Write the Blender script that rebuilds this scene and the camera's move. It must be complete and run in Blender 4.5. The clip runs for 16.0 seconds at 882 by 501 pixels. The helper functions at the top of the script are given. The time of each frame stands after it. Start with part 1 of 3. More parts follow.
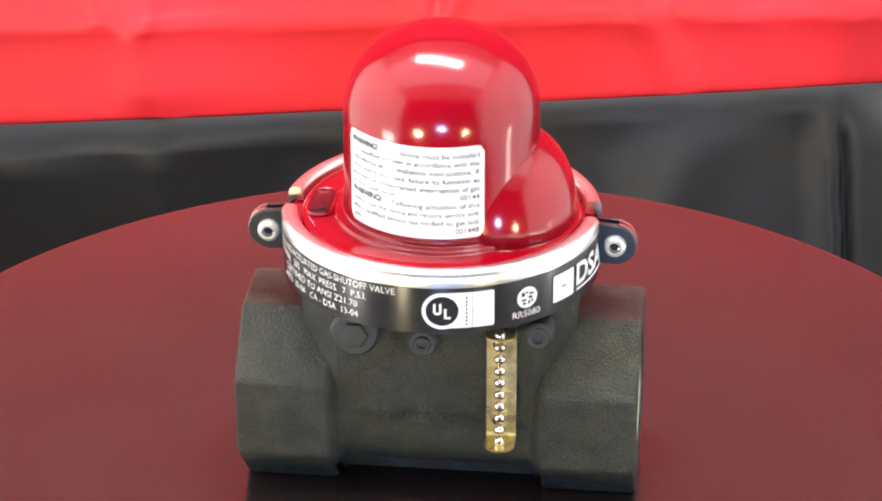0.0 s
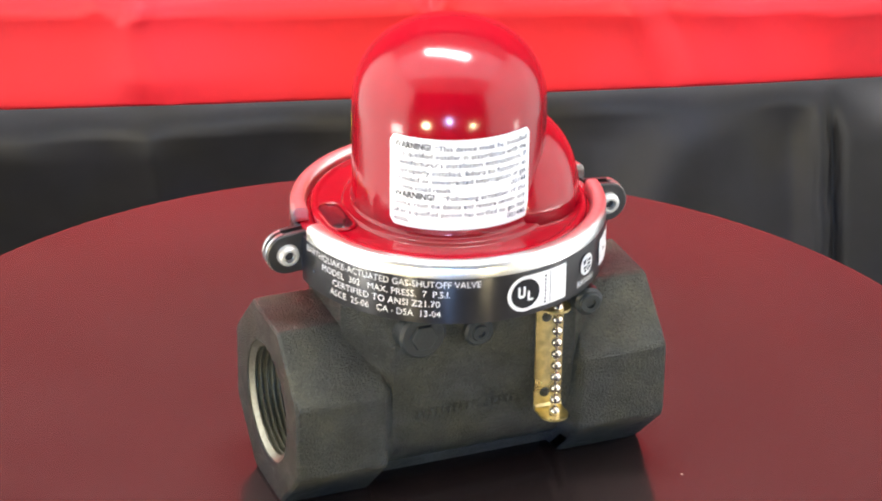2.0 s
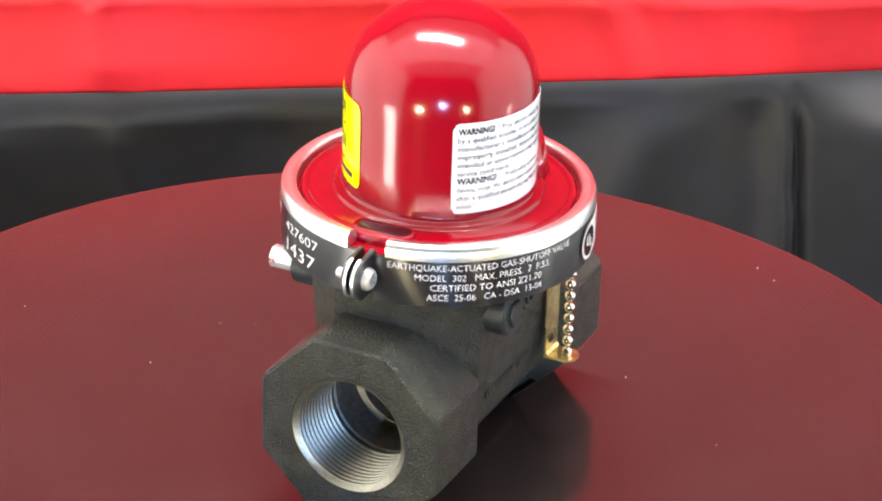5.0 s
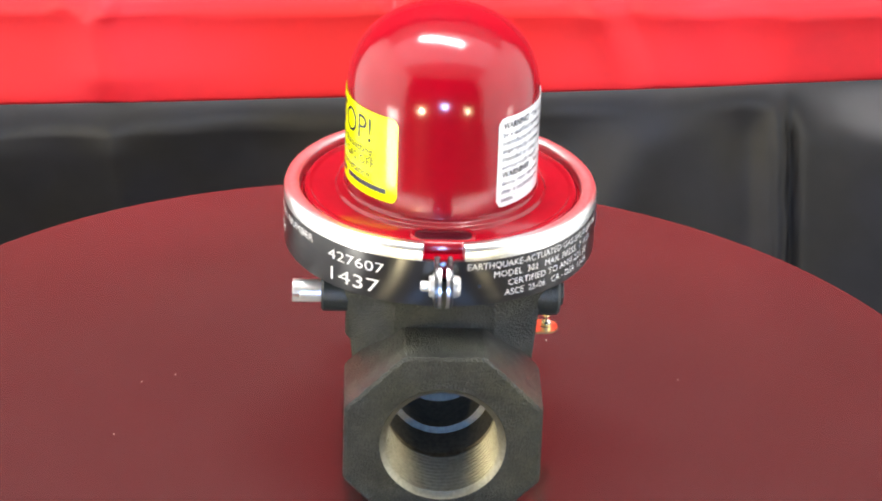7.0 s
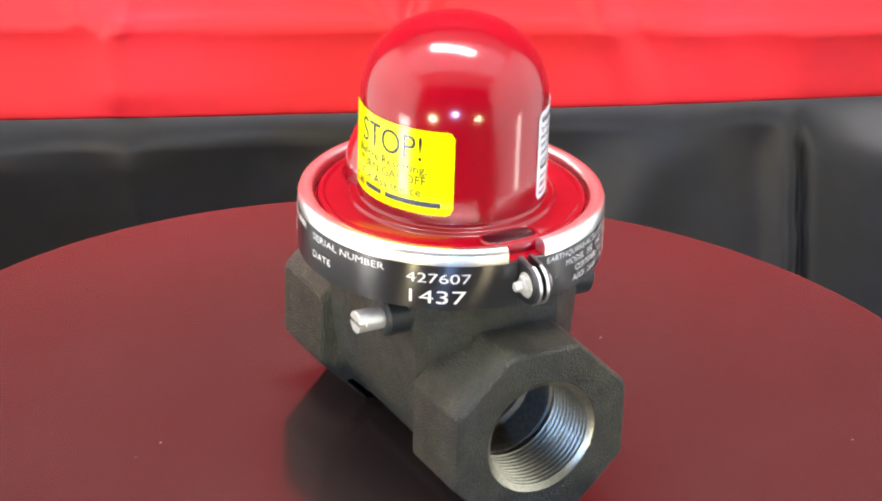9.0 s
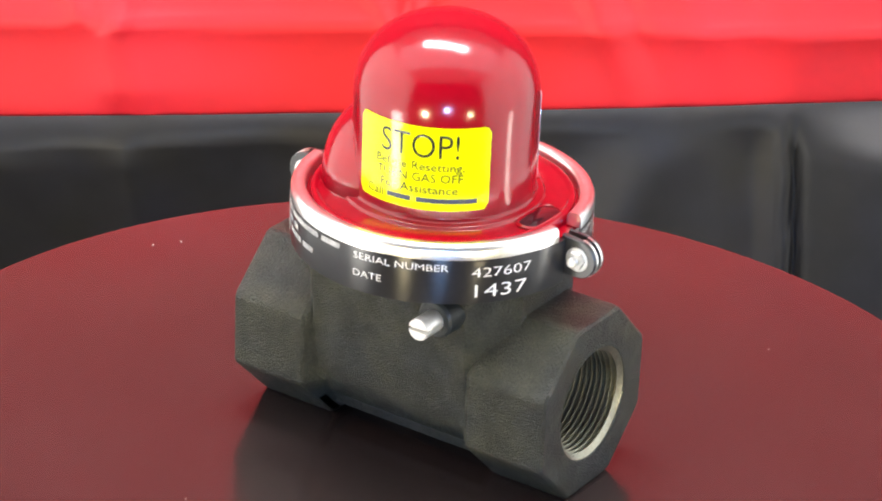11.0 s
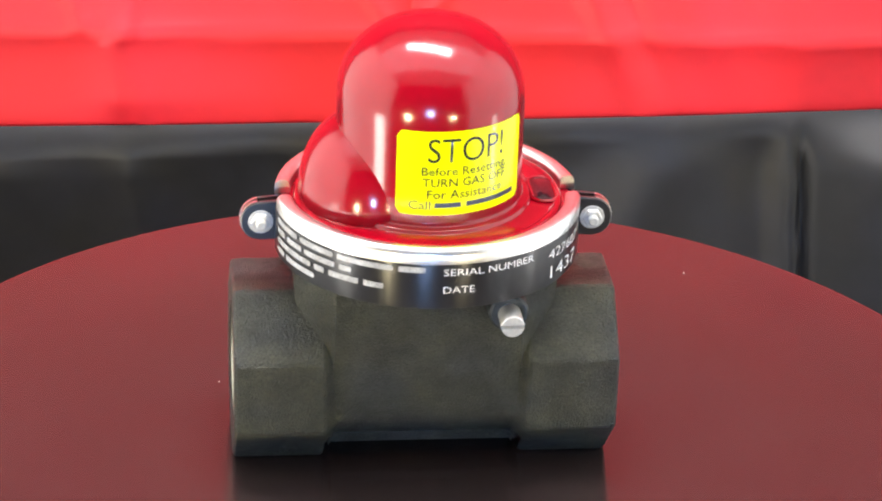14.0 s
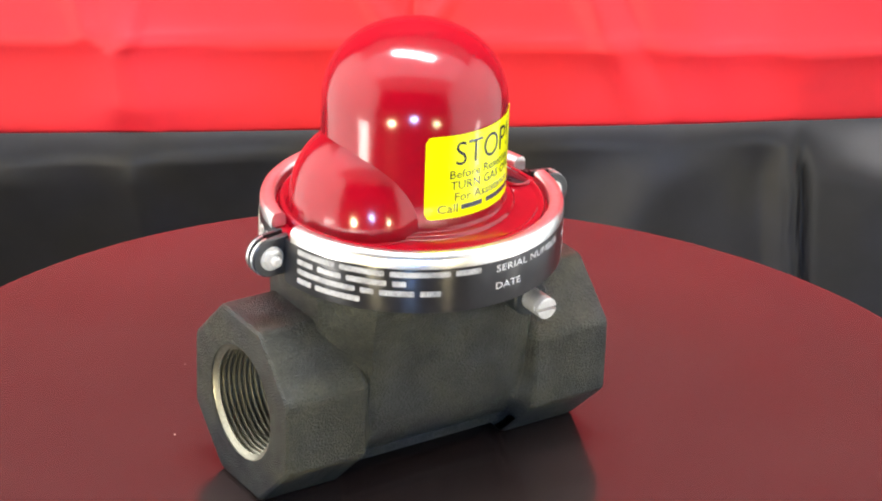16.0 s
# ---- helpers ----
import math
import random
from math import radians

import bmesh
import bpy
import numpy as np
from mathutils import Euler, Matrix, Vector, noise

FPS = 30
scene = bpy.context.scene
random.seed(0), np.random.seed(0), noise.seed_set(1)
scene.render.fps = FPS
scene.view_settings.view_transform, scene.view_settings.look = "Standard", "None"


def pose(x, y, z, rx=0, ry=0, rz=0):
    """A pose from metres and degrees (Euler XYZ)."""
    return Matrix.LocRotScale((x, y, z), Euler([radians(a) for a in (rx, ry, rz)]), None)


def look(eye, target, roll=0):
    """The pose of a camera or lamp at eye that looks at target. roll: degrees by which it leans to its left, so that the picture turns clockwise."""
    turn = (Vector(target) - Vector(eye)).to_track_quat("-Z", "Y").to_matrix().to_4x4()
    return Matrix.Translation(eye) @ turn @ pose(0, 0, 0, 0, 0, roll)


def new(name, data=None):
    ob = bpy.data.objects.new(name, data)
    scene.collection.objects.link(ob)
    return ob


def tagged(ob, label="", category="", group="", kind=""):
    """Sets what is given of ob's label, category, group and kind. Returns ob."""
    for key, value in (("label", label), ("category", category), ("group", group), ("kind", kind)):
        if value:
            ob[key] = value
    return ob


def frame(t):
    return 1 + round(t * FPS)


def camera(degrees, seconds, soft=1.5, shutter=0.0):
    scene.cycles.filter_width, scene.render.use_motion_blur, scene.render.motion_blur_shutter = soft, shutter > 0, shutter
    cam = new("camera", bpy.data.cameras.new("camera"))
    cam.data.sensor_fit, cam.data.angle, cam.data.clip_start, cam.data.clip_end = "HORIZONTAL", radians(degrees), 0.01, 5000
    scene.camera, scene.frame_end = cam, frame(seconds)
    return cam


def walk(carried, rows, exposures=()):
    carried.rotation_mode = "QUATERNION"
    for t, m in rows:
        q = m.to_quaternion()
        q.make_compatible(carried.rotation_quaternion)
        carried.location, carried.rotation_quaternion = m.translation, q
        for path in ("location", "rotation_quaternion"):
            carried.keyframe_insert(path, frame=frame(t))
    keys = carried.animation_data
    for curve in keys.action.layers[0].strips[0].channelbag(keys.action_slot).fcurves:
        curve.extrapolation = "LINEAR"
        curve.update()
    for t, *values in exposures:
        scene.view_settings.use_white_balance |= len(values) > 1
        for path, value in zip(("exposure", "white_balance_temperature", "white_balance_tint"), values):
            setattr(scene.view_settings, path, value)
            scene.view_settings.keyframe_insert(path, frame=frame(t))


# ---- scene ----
cam = camera(17.82, 16.0, soft=2.1)
# seconds, eye, yaw, pitch, roll
PATH = [
    (0.0, 0.0146, -0.8132, 0.4807, 1.114, -26.375, -0.141),
    (0.5, 0.0116, -0.8107, 0.4808, 0.845, -26.523, 0.274),
    (1.0, 0.0111, -0.8126, 0.4824, 0.748, -26.623, 0.281),
    (1.5, 0.0086, -0.8180, 0.4842, 0.672, -26.516, 0.365),
    (2.0, 0.0062, -0.8218, 0.4861, 0.577, -26.635, 0.681),
    (2.5, 0.0038, -0.8231, 0.4859, 0.515, -26.780, 0.703),
    (3.0, 0.0018, -0.8227, 0.4871, 0.479, -26.894, 1.040),
    (3.5, 0.0012, -0.8270, 0.4876, 0.357, -26.829, 1.174),
    (4.0, -0.0036, -0.8200, 0.4834, -0.136, -26.805, 1.499),
    (6.5, -0.0120, -0.8373, 0.4843, -1.100, -26.369, 1.971),
    (7.0, -0.0130, -0.8366, 0.4822, -1.085, -26.275, 1.930),
    (7.5, -0.0133, -0.8365, 0.4814, -1.055, -26.166, 1.799),
    (8.0, -0.0123, -0.8397, 0.4812, -1.009, -26.017, 1.621),
    (8.5, -0.0118, -0.8468, 0.4828, -0.817, -25.856, 1.643),
    (11.0, -0.0092, -0.8607, 0.4843, -0.738, -25.686, 2.423),
    (11.5, -0.0078, -0.8636, 0.4836, -0.533, -25.439, 2.303),
    (12.0, -0.0058, -0.8642, 0.4818, -0.300, -25.316, 2.058),
    (12.5, -0.0038, -0.8620, 0.4804, -0.285, -25.434, 2.216),
    (13.0, -0.0009, -0.8569, 0.4779, -0.316, -25.529, 2.279),
    (13.5, 0.0022, -0.8535, 0.4774, -0.283, -25.510, 2.118),
    (14.0, 0.0045, -0.8552, 0.4786, -0.083, -25.395, 2.040),
    (14.5, 0.0083, -0.8523, 0.4764, 0.156, -25.413, 1.748),
    (15.0, 0.0101, -0.8574, 0.4785, 0.289, -25.366, 1.925),
    (15.5, 0.0138, -0.8635, 0.4813, 0.390, -25.237, 1.834),
    (16.0, 0.0162, -0.8614, 0.4803, 0.417, -25.208, 1.961),
]


def aimed(x, y, z, yaw, pitch, roll):
    a, b = radians(yaw), radians(pitch)
    way = Vector((-math.sin(a) * math.cos(b), math.cos(a) * math.cos(b), math.sin(b)))
    return look((x, y, z), Vector((x, y, z)) + way, roll)


walk(cam, [(r[0], aimed(*r[1:])) for r in PATH])

# ---- light ----
scene.view_settings.exposure = 0.13
world = bpy.data.worlds.new("room_air")
scene.world = world
world.use_nodes = True
world.node_tree.nodes["Background"].inputs[0].default_value = (0.9, 0.95, 1.0, 1)
world.node_tree.nodes["Background"].inputs[1].default_value = 0.05


def area_lamp(name, eye, target, sx, sy, watts, colour=(1, 1, 1)):
    data = bpy.data.lights.new(name, "AREA")
    data.shape, data.size, data.size_y, data.energy, data.color = "RECTANGLE", sx, sy, watts, colour
    lamp = new(name, data)
    lamp.matrix_world = look(eye, target)
    return lamp


area_lamp("ceiling_panel_lamp", (-0.05, 0.28, 1.70), (-0.05, 0.28, 0), 1.05, 0.30, 42, (0.98, 0.98, 1.0)).matrix_world @= Matrix.Rotation(-0.30, 4, "Z")
area_lamp("diffuser_ceiling_lamp", (0.0, -0.07, 1.78), (0.0, -0.07, 0), 3.5, 1.42, 26, (0.86, 0.92, 1.0))
area_lamp("window_lamp", (-1.76, -0.08, 0.46), (0, -0.08, 0.46), 3.10, 2.56, 35, (1.0, 0.98, 0.93))
area_lamp("window_lamp", (1.76, -0.08, 0.46), (0, -0.08, 0.46), 3.10, 2.56, 21, (0.86, 0.94, 1.0))
area_lamp("strip_lamp", (-1.46, -0.80, -0.52), (0, 0, -0.52), 0.38, 0.5, 10.0, (1.0, 0.96, 0.88))
area_lamp("strip_lamp", (1.5, -0.16, -0.52), (0, 0, -0.52), 0.12, 0.5, 2.0, (1.0, 0.96, 0.88))


# ---- materials ----
def material(name, base=(0.5, 0.5, 0.5), rough=0.5, metal=0.0, ior=1.5, coat=0.0, grain=0.0, scale=600.0, bump=0.0, bump_size=400.0, rough_var=0.0, distance=0.0004, spec=None, base2=None, patch=20.0):
    mat = bpy.data.materials.new(name)
    mat.use_nodes = True
    nt = mat.node_tree
    b = nt.nodes["Principled BSDF"]
    b.inputs["Base Color"].default_value = (*base, 1)
    b.inputs["Roughness"].default_value = rough
    b.inputs["Metallic"].default_value = metal
    b.inputs["IOR"].default_value = ior
    b.inputs["Coat Weight"].default_value = coat
    b.inputs["Coat Roughness"].default_value = 0.04
    if spec is not None:
        b.inputs["Specular IOR Level"].default_value = spec
    co = nt.nodes.new("ShaderNodeTexCoord")

    def noise_node(size, detail=4.0):
        n = nt.nodes.new("ShaderNodeTexNoise")
        n.inputs["Scale"].default_value = size
        n.inputs["Detail"].default_value = detail
        nt.links.new(co.outputs["Object"], n.inputs["Vector"])
        return n

    if grain:
        mixed = None
        for size, share in ((scale, grain), (scale * 0.08, grain * 0.8)):
            n = noise_node(size)
            ramp = nt.nodes.new("ShaderNodeMapRange")
            ramp.inputs["From Min"].default_value, ramp.inputs["From Max"].default_value = 0.3, 0.7
            ramp.inputs["To Min"].default_value, ramp.inputs["To Max"].default_value = 1 - share, 1 + share
            nt.links.new(n.outputs["Fac"], ramp.inputs["Value"])
            mul = nt.nodes.new("ShaderNodeVectorMath")
            mul.operation = "SCALE"
            if mixed is None and base2 is not None:
                soft = noise_node(patch, 2.0)
                blend = nt.nodes.new("ShaderNodeValToRGB")
                blend.color_ramp.elements[0].position, blend.color_ramp.elements[1].position = 0.36, 0.64
                blend.color_ramp.elements[0].color, blend.color_ramp.elements[1].color = (*base, 1), (*base2, 1)
                nt.links.new(soft.outputs["Fac"], blend.inputs["Fac"])
                nt.links.new(blend.outputs["Color"], mul.inputs[0])
            elif mixed is None:
                mul.inputs[0].default_value = base
            else:
                nt.links.new(mixed, mul.inputs[0])
            nt.links.new(ramp.outputs["Result"], mul.inputs["Scale"])
            mixed = mul.outputs["Vector"]
        nt.links.new(mixed, b.inputs["Base Color"])
    if rough_var:
        n = noise_node(scale * 0.15)
        ramp = nt.nodes.new("ShaderNodeMapRange")
        ramp.inputs["From Min"].default_value, ramp.inputs["From Max"].default_value = 0.3, 0.7
        ramp.inputs["To Min"].default_value, ramp.inputs["To Max"].default_value = rough - rough_var, rough + rough_var
        nt.links.new(n.outputs["Fac"], ramp.inputs["Value"])
        nt.links.new(ramp.outputs["Result"], b.inputs["Roughness"])
    if bump:
        n = noise_node(bump_size, 3.0)
        bp = nt.nodes.new("ShaderNodeBump")
        bp.inputs["Strength"].default_value = bump
        bp.inputs["Distance"].default_value = distance
        nt.links.new(n.outputs["Fac"], bp.inputs["Height"])
        nt.links.new(bp.outputs["Normal"], b.inputs["Normal"])
    return mat


CAST_IRON = material("black_cast_iron_paint", (0.036, 0.036, 0.022), 0.41, grain=0.55, scale=1500, bump=1.0, bump_size=1450, rough_var=0.1, spec=0.5, distance=0.0016, base2=(0.028, 0.030, 0.027), patch=45)
BOSS_PAINT = material("smooth_black_boss_paint", (0.015, 0.019, 0.020), 0.42, grain=0.25, scale=900, bump=0.4, bump_size=1500, spec=0.5, distance=0.0005)
THREAD = material("machined_thread_metal", (0.36, 0.35, 0.28), 0.38, metal=1.0, grain=0.15, scale=900)
BORE = material("dark_bore_metal", (0.15, 0.14, 0.115), 0.5, metal=0.3, grain=0.3)
RED_PLASTIC = material("glossy_red_plastic", (0.29, 0.0008, 0.009), 0.16, coat=0.12, ior=1.52, grain=0.04, scale=200)
BAND_BLACK = material("black_anodised_band", (0.013, 0.013, 0.015), 0.30, metal=0.0, ior=1.6, spec=0.75, grain=0.2, scale=700)
band_nodes = BAND_BLACK.node_tree
brushed = band_nodes.nodes.new("ShaderNodeTangent")
brushed.direction_type, brushed.axis = "RADIAL", "Z"
band_shader = band_nodes.nodes["Principled BSDF"]
band_nodes.links.new(brushed.outputs["Tangent"], band_shader.inputs["Tangent"])
band_shader.inputs["Anisotropic"].default_value = 0.95
band_shader.inputs["Anisotropic Rotation"].default_value = 0.25
SILVER = material("bare_aluminium", (0.88, 0.88, 0.87), 0.3, metal=1.0, grain=0.05, scale=500, bump=0.05, bump_size=300)
STEEL = material("zinc_plated_steel", (0.72, 0.71, 0.68), 0.28, metal=0.6, grain=0.08, scale=900)
YELLOW_ZINC = material("yellow_zinc_plate", (0.80, 0.66, 0.32), 0.32, metal=1.0, grain=0.25, scale=300, rough_var=0.08)
BEAD = material("nickel_bead", (0.9, 0.82, 0.7), 0.12, metal=1.0, grain=0.05)
WHITE_LABEL = material("white_vinyl_label", (0.85, 0.87, 0.89), 0.14, grain=0.03, scale=300)
YELLOW_LABEL = material("yellow_vinyl_label", (0.86, 0.9, 0.0), 0.14, grain=0.03, scale=300)
BLACK_INK = material("black_ink", (0.02, 0.02, 0.022), 0.18, grain=0.1)
GREY_INK = material("grey_ink", (0.035, 0.045, 0.07), 0.25, grain=0.1)
WORN_PRINT = material("worn_white_print", (0.38, 0.38, 0.38), 0.45, grain=0.4, scale=2500)
WHITE_INK = material("white_print", (0.8, 0.8, 0.8), 0.45, grain=0.05)
DARK_GLASS = material("dark_window_lens", (0.03, 0.004, 0.008), 0.05, coat=0.5, grain=0.05)
DISC_TOP = material("dark_gloss_disc", (0.027, 0.018, 0.017), 0.17, ior=1.58, grain=0.12, scale=250, rough_var=0.015, bump=0.02, bump_size=1200)
RED_CLOTH = material("red_satin_cloth", (0.62, 0.009, 0.016), 0.55, grain=0.05, scale=60, bump=0.12, bump_size=900, base2=(0.64, 0.012, 0.026), patch=9)
BLACK_CLOTH = material("black_satin_cloth", (0.0086, 0.0079, 0.0072), 0.5, spec=0.35, grain=0.2, scale=60, bump=0.12, bump_size=900, base2=(0.0078, 0.0080, 0.0115), patch=14)
PAINT = material("off_white_wall_paint", (0.8, 0.79, 0.77), 0.6, grain=0.03, scale=40)
DARK_CURTAIN = material("dark_curtain", (0.03, 0.028, 0.03), 0.9, grain=0.2, scale=30)
FLOOR_MAT = material("dark_carpet", (0.05, 0.045, 0.045), 0.9, grain=0.1, scale=30)
DARK_WOOD = material("dark_stand_laminate", (0.03, 0.025, 0.022), 0.5, grain=0.2, scale=80)
DUST = material("pale_dust", (0.8, 0.7, 0.6), 0.9, grain=0.1)


def lamp_glow(name, colour, strength):
    mat = bpy.data.materials.new(name)
    mat.use_nodes = True
    b = mat.node_tree.nodes["Principled BSDF"]
    b.inputs["Base Color"].default_value = (*colour, 1)
    b.inputs["Emission Color"].default_value = (*colour, 1)
    b.inputs["Emission Strength"].default_value = strength
    return mat


# ---- mesh helpers ----
def part(name, bm, mat, parent=None, label="", smooth=35):
    me = bpy.data.meshes.new(name)
    bmesh.ops.recalc_face_normals(bm, faces=bm.faces[:])
    bm.to_mesh(me)
    bm.free()
    for m in mat if isinstance(mat, (list, tuple)) else [mat]:
        me.materials.append(m)
    if smooth:
        me.shade_smooth()
        me.set_sharp_from_angle(angle=radians(smooth))
    ob = new(name, me)
    if parent is not None:
        ob.parent = parent
    if label:
        ob["label"] = label
    return ob


def lathe(bm, profile, steps=96, a0=0.0, a1=360.0, axis="z", at=(0, 0, 0), mat=0):
    """Turns a profile of (radius, height) round an axis; a part turn is closed at both ends when the profile is a closed ring."""
    full = abs(a1 - a0) >= 359.99
    n = steps if full else steps + 1
    rings = []
    for i in range(n):
        a = radians(a0 + (a1 - a0) * i / steps)
        ring = []
        for r, h in profile:
            if axis == "z":
                p = (r * math.cos(a), r * math.sin(a), h)
            elif axis == "x":
                p = (h, r * math.cos(a), r * math.sin(a))
            else:
                p = (r * math.cos(a), h, r * math.sin(a))
            ring.append(bm.verts.new((p[0] + at[0], p[1] + at[1], p[2] + at[2])))
        rings.append(ring)
    for i in range(n if full else n - 1):
        a, b = rings[i], rings[(i + 1) % n]
        for k in range(len(profile) - 1):
            f = bm.faces.new((a[k], a[k + 1], b[k + 1], b[k]))
            f.material_index = mat
    if not full:
        for ring in (rings[0], rings[-1]):
            if len(ring) > 3 and profile[0] == profile[-1]:
                bm.faces.new(ring[:-1])
    bmesh.ops.remove_doubles(bm, verts=bm.verts[:], dist=1e-6)


def loft(bm, rings, cap=True):
    vs = [[bm.verts.new(p) for p in ring] for ring in rings]
    n = len(vs[0])
    for a, b in zip(vs, vs[1:]):
        for k in range(n):
            bm.faces.new((a[k], a[(k + 1) % n], b[(k + 1) % n], b[k]))
    if cap:
        bm.faces.new(vs[0])
        bm.faces.new(vs[-1])


def box(bm, x0, x1, y0, y1, z0, z1, bevel=0.0):
    r = bmesh.ops.create_cube(bm, size=1.0, matrix=Matrix.LocRotScale(((x0 + x1) / 2, (y0 + y1) / 2, (z0 + z1) / 2), None, (x1 - x0, y1 - y0, z1 - z0)))
    if bevel:
        es = list({e for v in r["verts"] for e in v.link_edges})
        bmesh.ops.bevel(bm, geom=es, offset=bevel, segments=2, affect="EDGES", profile=0.6)


def rod(bm, p, q, r, steps=24, bevel=0.0, inner=0.0):
    """A round rod from p to q with softened ends."""
    p, q = Vector(p), Vector(q)
    d = q - p
    length = d.length
    prof = [(0.0, 0.0), (r - bevel, 0.0), (r, bevel), (r, length - bevel), (r - bevel, length), (inner, length)]
    if inner:
        prof += [(inner, length * 0.6), (0.0, length * 0.6)]
    tmp = bmesh.new()
    lathe(tmp, prof, steps)
    bmesh.ops.transform(tmp, matrix=Matrix.Translation(p) @ d.to_track_quat("Z", "Y").to_matrix().to_4x4(), verts=tmp.verts[:])
    me = bpy.data.meshes.new("tmp")
    tmp.to_mesh(me)
    tmp.free()
    bm.from_mesh(me)
    bpy.data.meshes.remove(me)


def wrapped(bm, radius):
    """Bends a flat sheet (x along the arc from angle x, y up, z outward) round the upright axis."""
    for v in bm.verts:
        a, r = v.co.x, radius + v.co.z
        v.co = Vector((r * math.cos(a), r * math.sin(a), v.co.y))


def text_part(text, radius, az, z, height, arc, mat, parent, name="lettering", align="LEFT", bold=0.0):
    """Printed words on an upright cylinder: az is the angle of their start (or middle), arc their length in degrees."""
    cu = bpy.data.curves.new("text", "FONT")
    cu.body = text
    cu.size = 1.0
    cu.offset = bold
    cu.resolution_u = 4 if height > 0.003 else 2
    ob = new("text", cu)
    dg = bpy.context.evaluated_depsgraph_get()
    me = bpy.data.meshes.new_from_object(ob.evaluated_get(dg))
    bpy.data.objects.remove(ob)
    bm = bmesh.new()
    bm.from_mesh(me)
    bpy.data.meshes.remove(me)
    bmesh.ops.triangulate(bm, faces=bm.faces[:])
    xs = [v.co.x for v in bm.verts]
    x0, w = min(xs), max(xs) - min(xs)
    k = radians(arc) / w
    start = radians(az) - (radians(arc) / 2 if align == "CENTER" else 0)
    for v in bm.verts:
        v.co = Vector((start + (v.co.x - x0) * k, z + v.co.y * height / 0.70, 0.00012))
    wrapped(bm, radius)
    me = bpy.data.meshes.new(name)
    bm.to_mesh(me)
    bm.free()
    me.materials.append(mat)
    ob = new(name, me)
    ob.parent = parent
    return ob


def arc_plate(name, radius, a0, a1, z0, z1, mat, parent, corner=0.0, lift=0.0001, thick=0.00015, label=""):
    """A thin plate on an upright cylinder between two angles and heights, with rounded corners."""
    bm = bmesh.new()
    w, h = radians(a1 - a0) * radius, z1 - z0
    n = 40
    cols = []
    for i in range(n + 1):
        x = w * i / n
        lo, hi = 0.0, h
        if corner:
            d = corner - min(x, w - x)
            if d > 0:
                c = corner - math.sqrt(max(corner * corner - d * d, 0))
                lo, hi = c, h - c
        cols.append([bm.verts.new((radians(a0) + x / radius, z0 + y, lift + t)) for y, t in ((lo, 0), (lo, thick), (hi, thick), (hi, 0))])
    for a, b in zip(cols, cols[1:]):
        for k in range(4):
            bm.faces.new((a[k], a[(k + 1) % 4], b[(k + 1) % 4], b[k]))
    bm.faces.new(cols[0])
    bm.faces.new(cols[-1])
    wrapped(bm, radius)
    return part(name, bm, mat, parent, label)


def arc_disc(name, radius, az, z, r0, r1, mat, parent, lift=0.0003, steps=40, label=""):
    """A flat ring (or disc, r0 = 0) printed on an upright cylinder."""
    bm = bmesh.new()
    rings = []
    for i in range(steps):
        a = 2 * math.pi * i / steps
        rings.append([bm.verts.new((radians(az) + r * math.cos(a) / radius, z + r * math.sin(a), lift)) for r in (r0, r1)])
    for i in range(steps):
        a, b = rings[i], rings[(i + 1) % steps]
        if r0 > 0:
            bm.faces.new((a[0], a[1], b[1], b[0]))
    if r0 == 0:
        bmesh.ops.remove_doubles(bm, verts=bm.verts[:], dist=1e-9)
        bm.faces.new([g[1] for g in rings])
    wrapped(bm, radius)
    return part(name, bm, mat, parent, label)


# ---- the room ----
def build_room():
    def wall(name, dims, mat, label, category="wall"):
        bm = bmesh.new()
        box(bm, *dims)
        return tagged(part(name, bm, mat, None, smooth=0), label, category, kind="structure")

    wall("floor", (-1.8, 1.8, -2.0, 1.6, -0.9, -0.8), FLOOR_MAT, "dark carpeted floor of a plain room", "floor")
    wall("ceiling", (-1.8, 1.8, -2.0, 1.6, 1.8, 1.9), PAINT, "white painted ceiling above the display", "ceiling")
    wall("wall_west", (-1.9, -1.8, -2.0, 1.6, -0.9, 1.9), PAINT, "off-white painted side wall")
    wall("wall_east", (1.8, 1.9, -2.0, 1.6, -0.9, 1.9), PAINT, "off-white painted side wall")
    wall("wall_north", (-1.9, 1.9, 1.6, 1.7, -0.9, 1.9), DARK_CURTAIN, "dark matt wall behind the backdrop")
    wall("wall_south", (-1.9, 1.9, -2.1, -2.0, -0.9, 1.9), DARK_CURTAIN, "dark matt wall facing the display")


CLOTH_Y = 0.633


def seam(x):
    """Height of the seam between the red and the black cloth."""
    return -0.1454 + 0.0584 * x + 0.029 * x * x


def ridge(x, at, width, high):
    return high * math.exp(-(((x - at) / width) ** 2))


def step(v):
    v = min(1.0, max(0.0, v))
    return v * v * (3 - 2 * v)


def crest(x, at, left, right, high):
    """A ridge with a steep and a gentle side."""
    return high * math.exp(-abs(x - at) / (left if x < at else right))


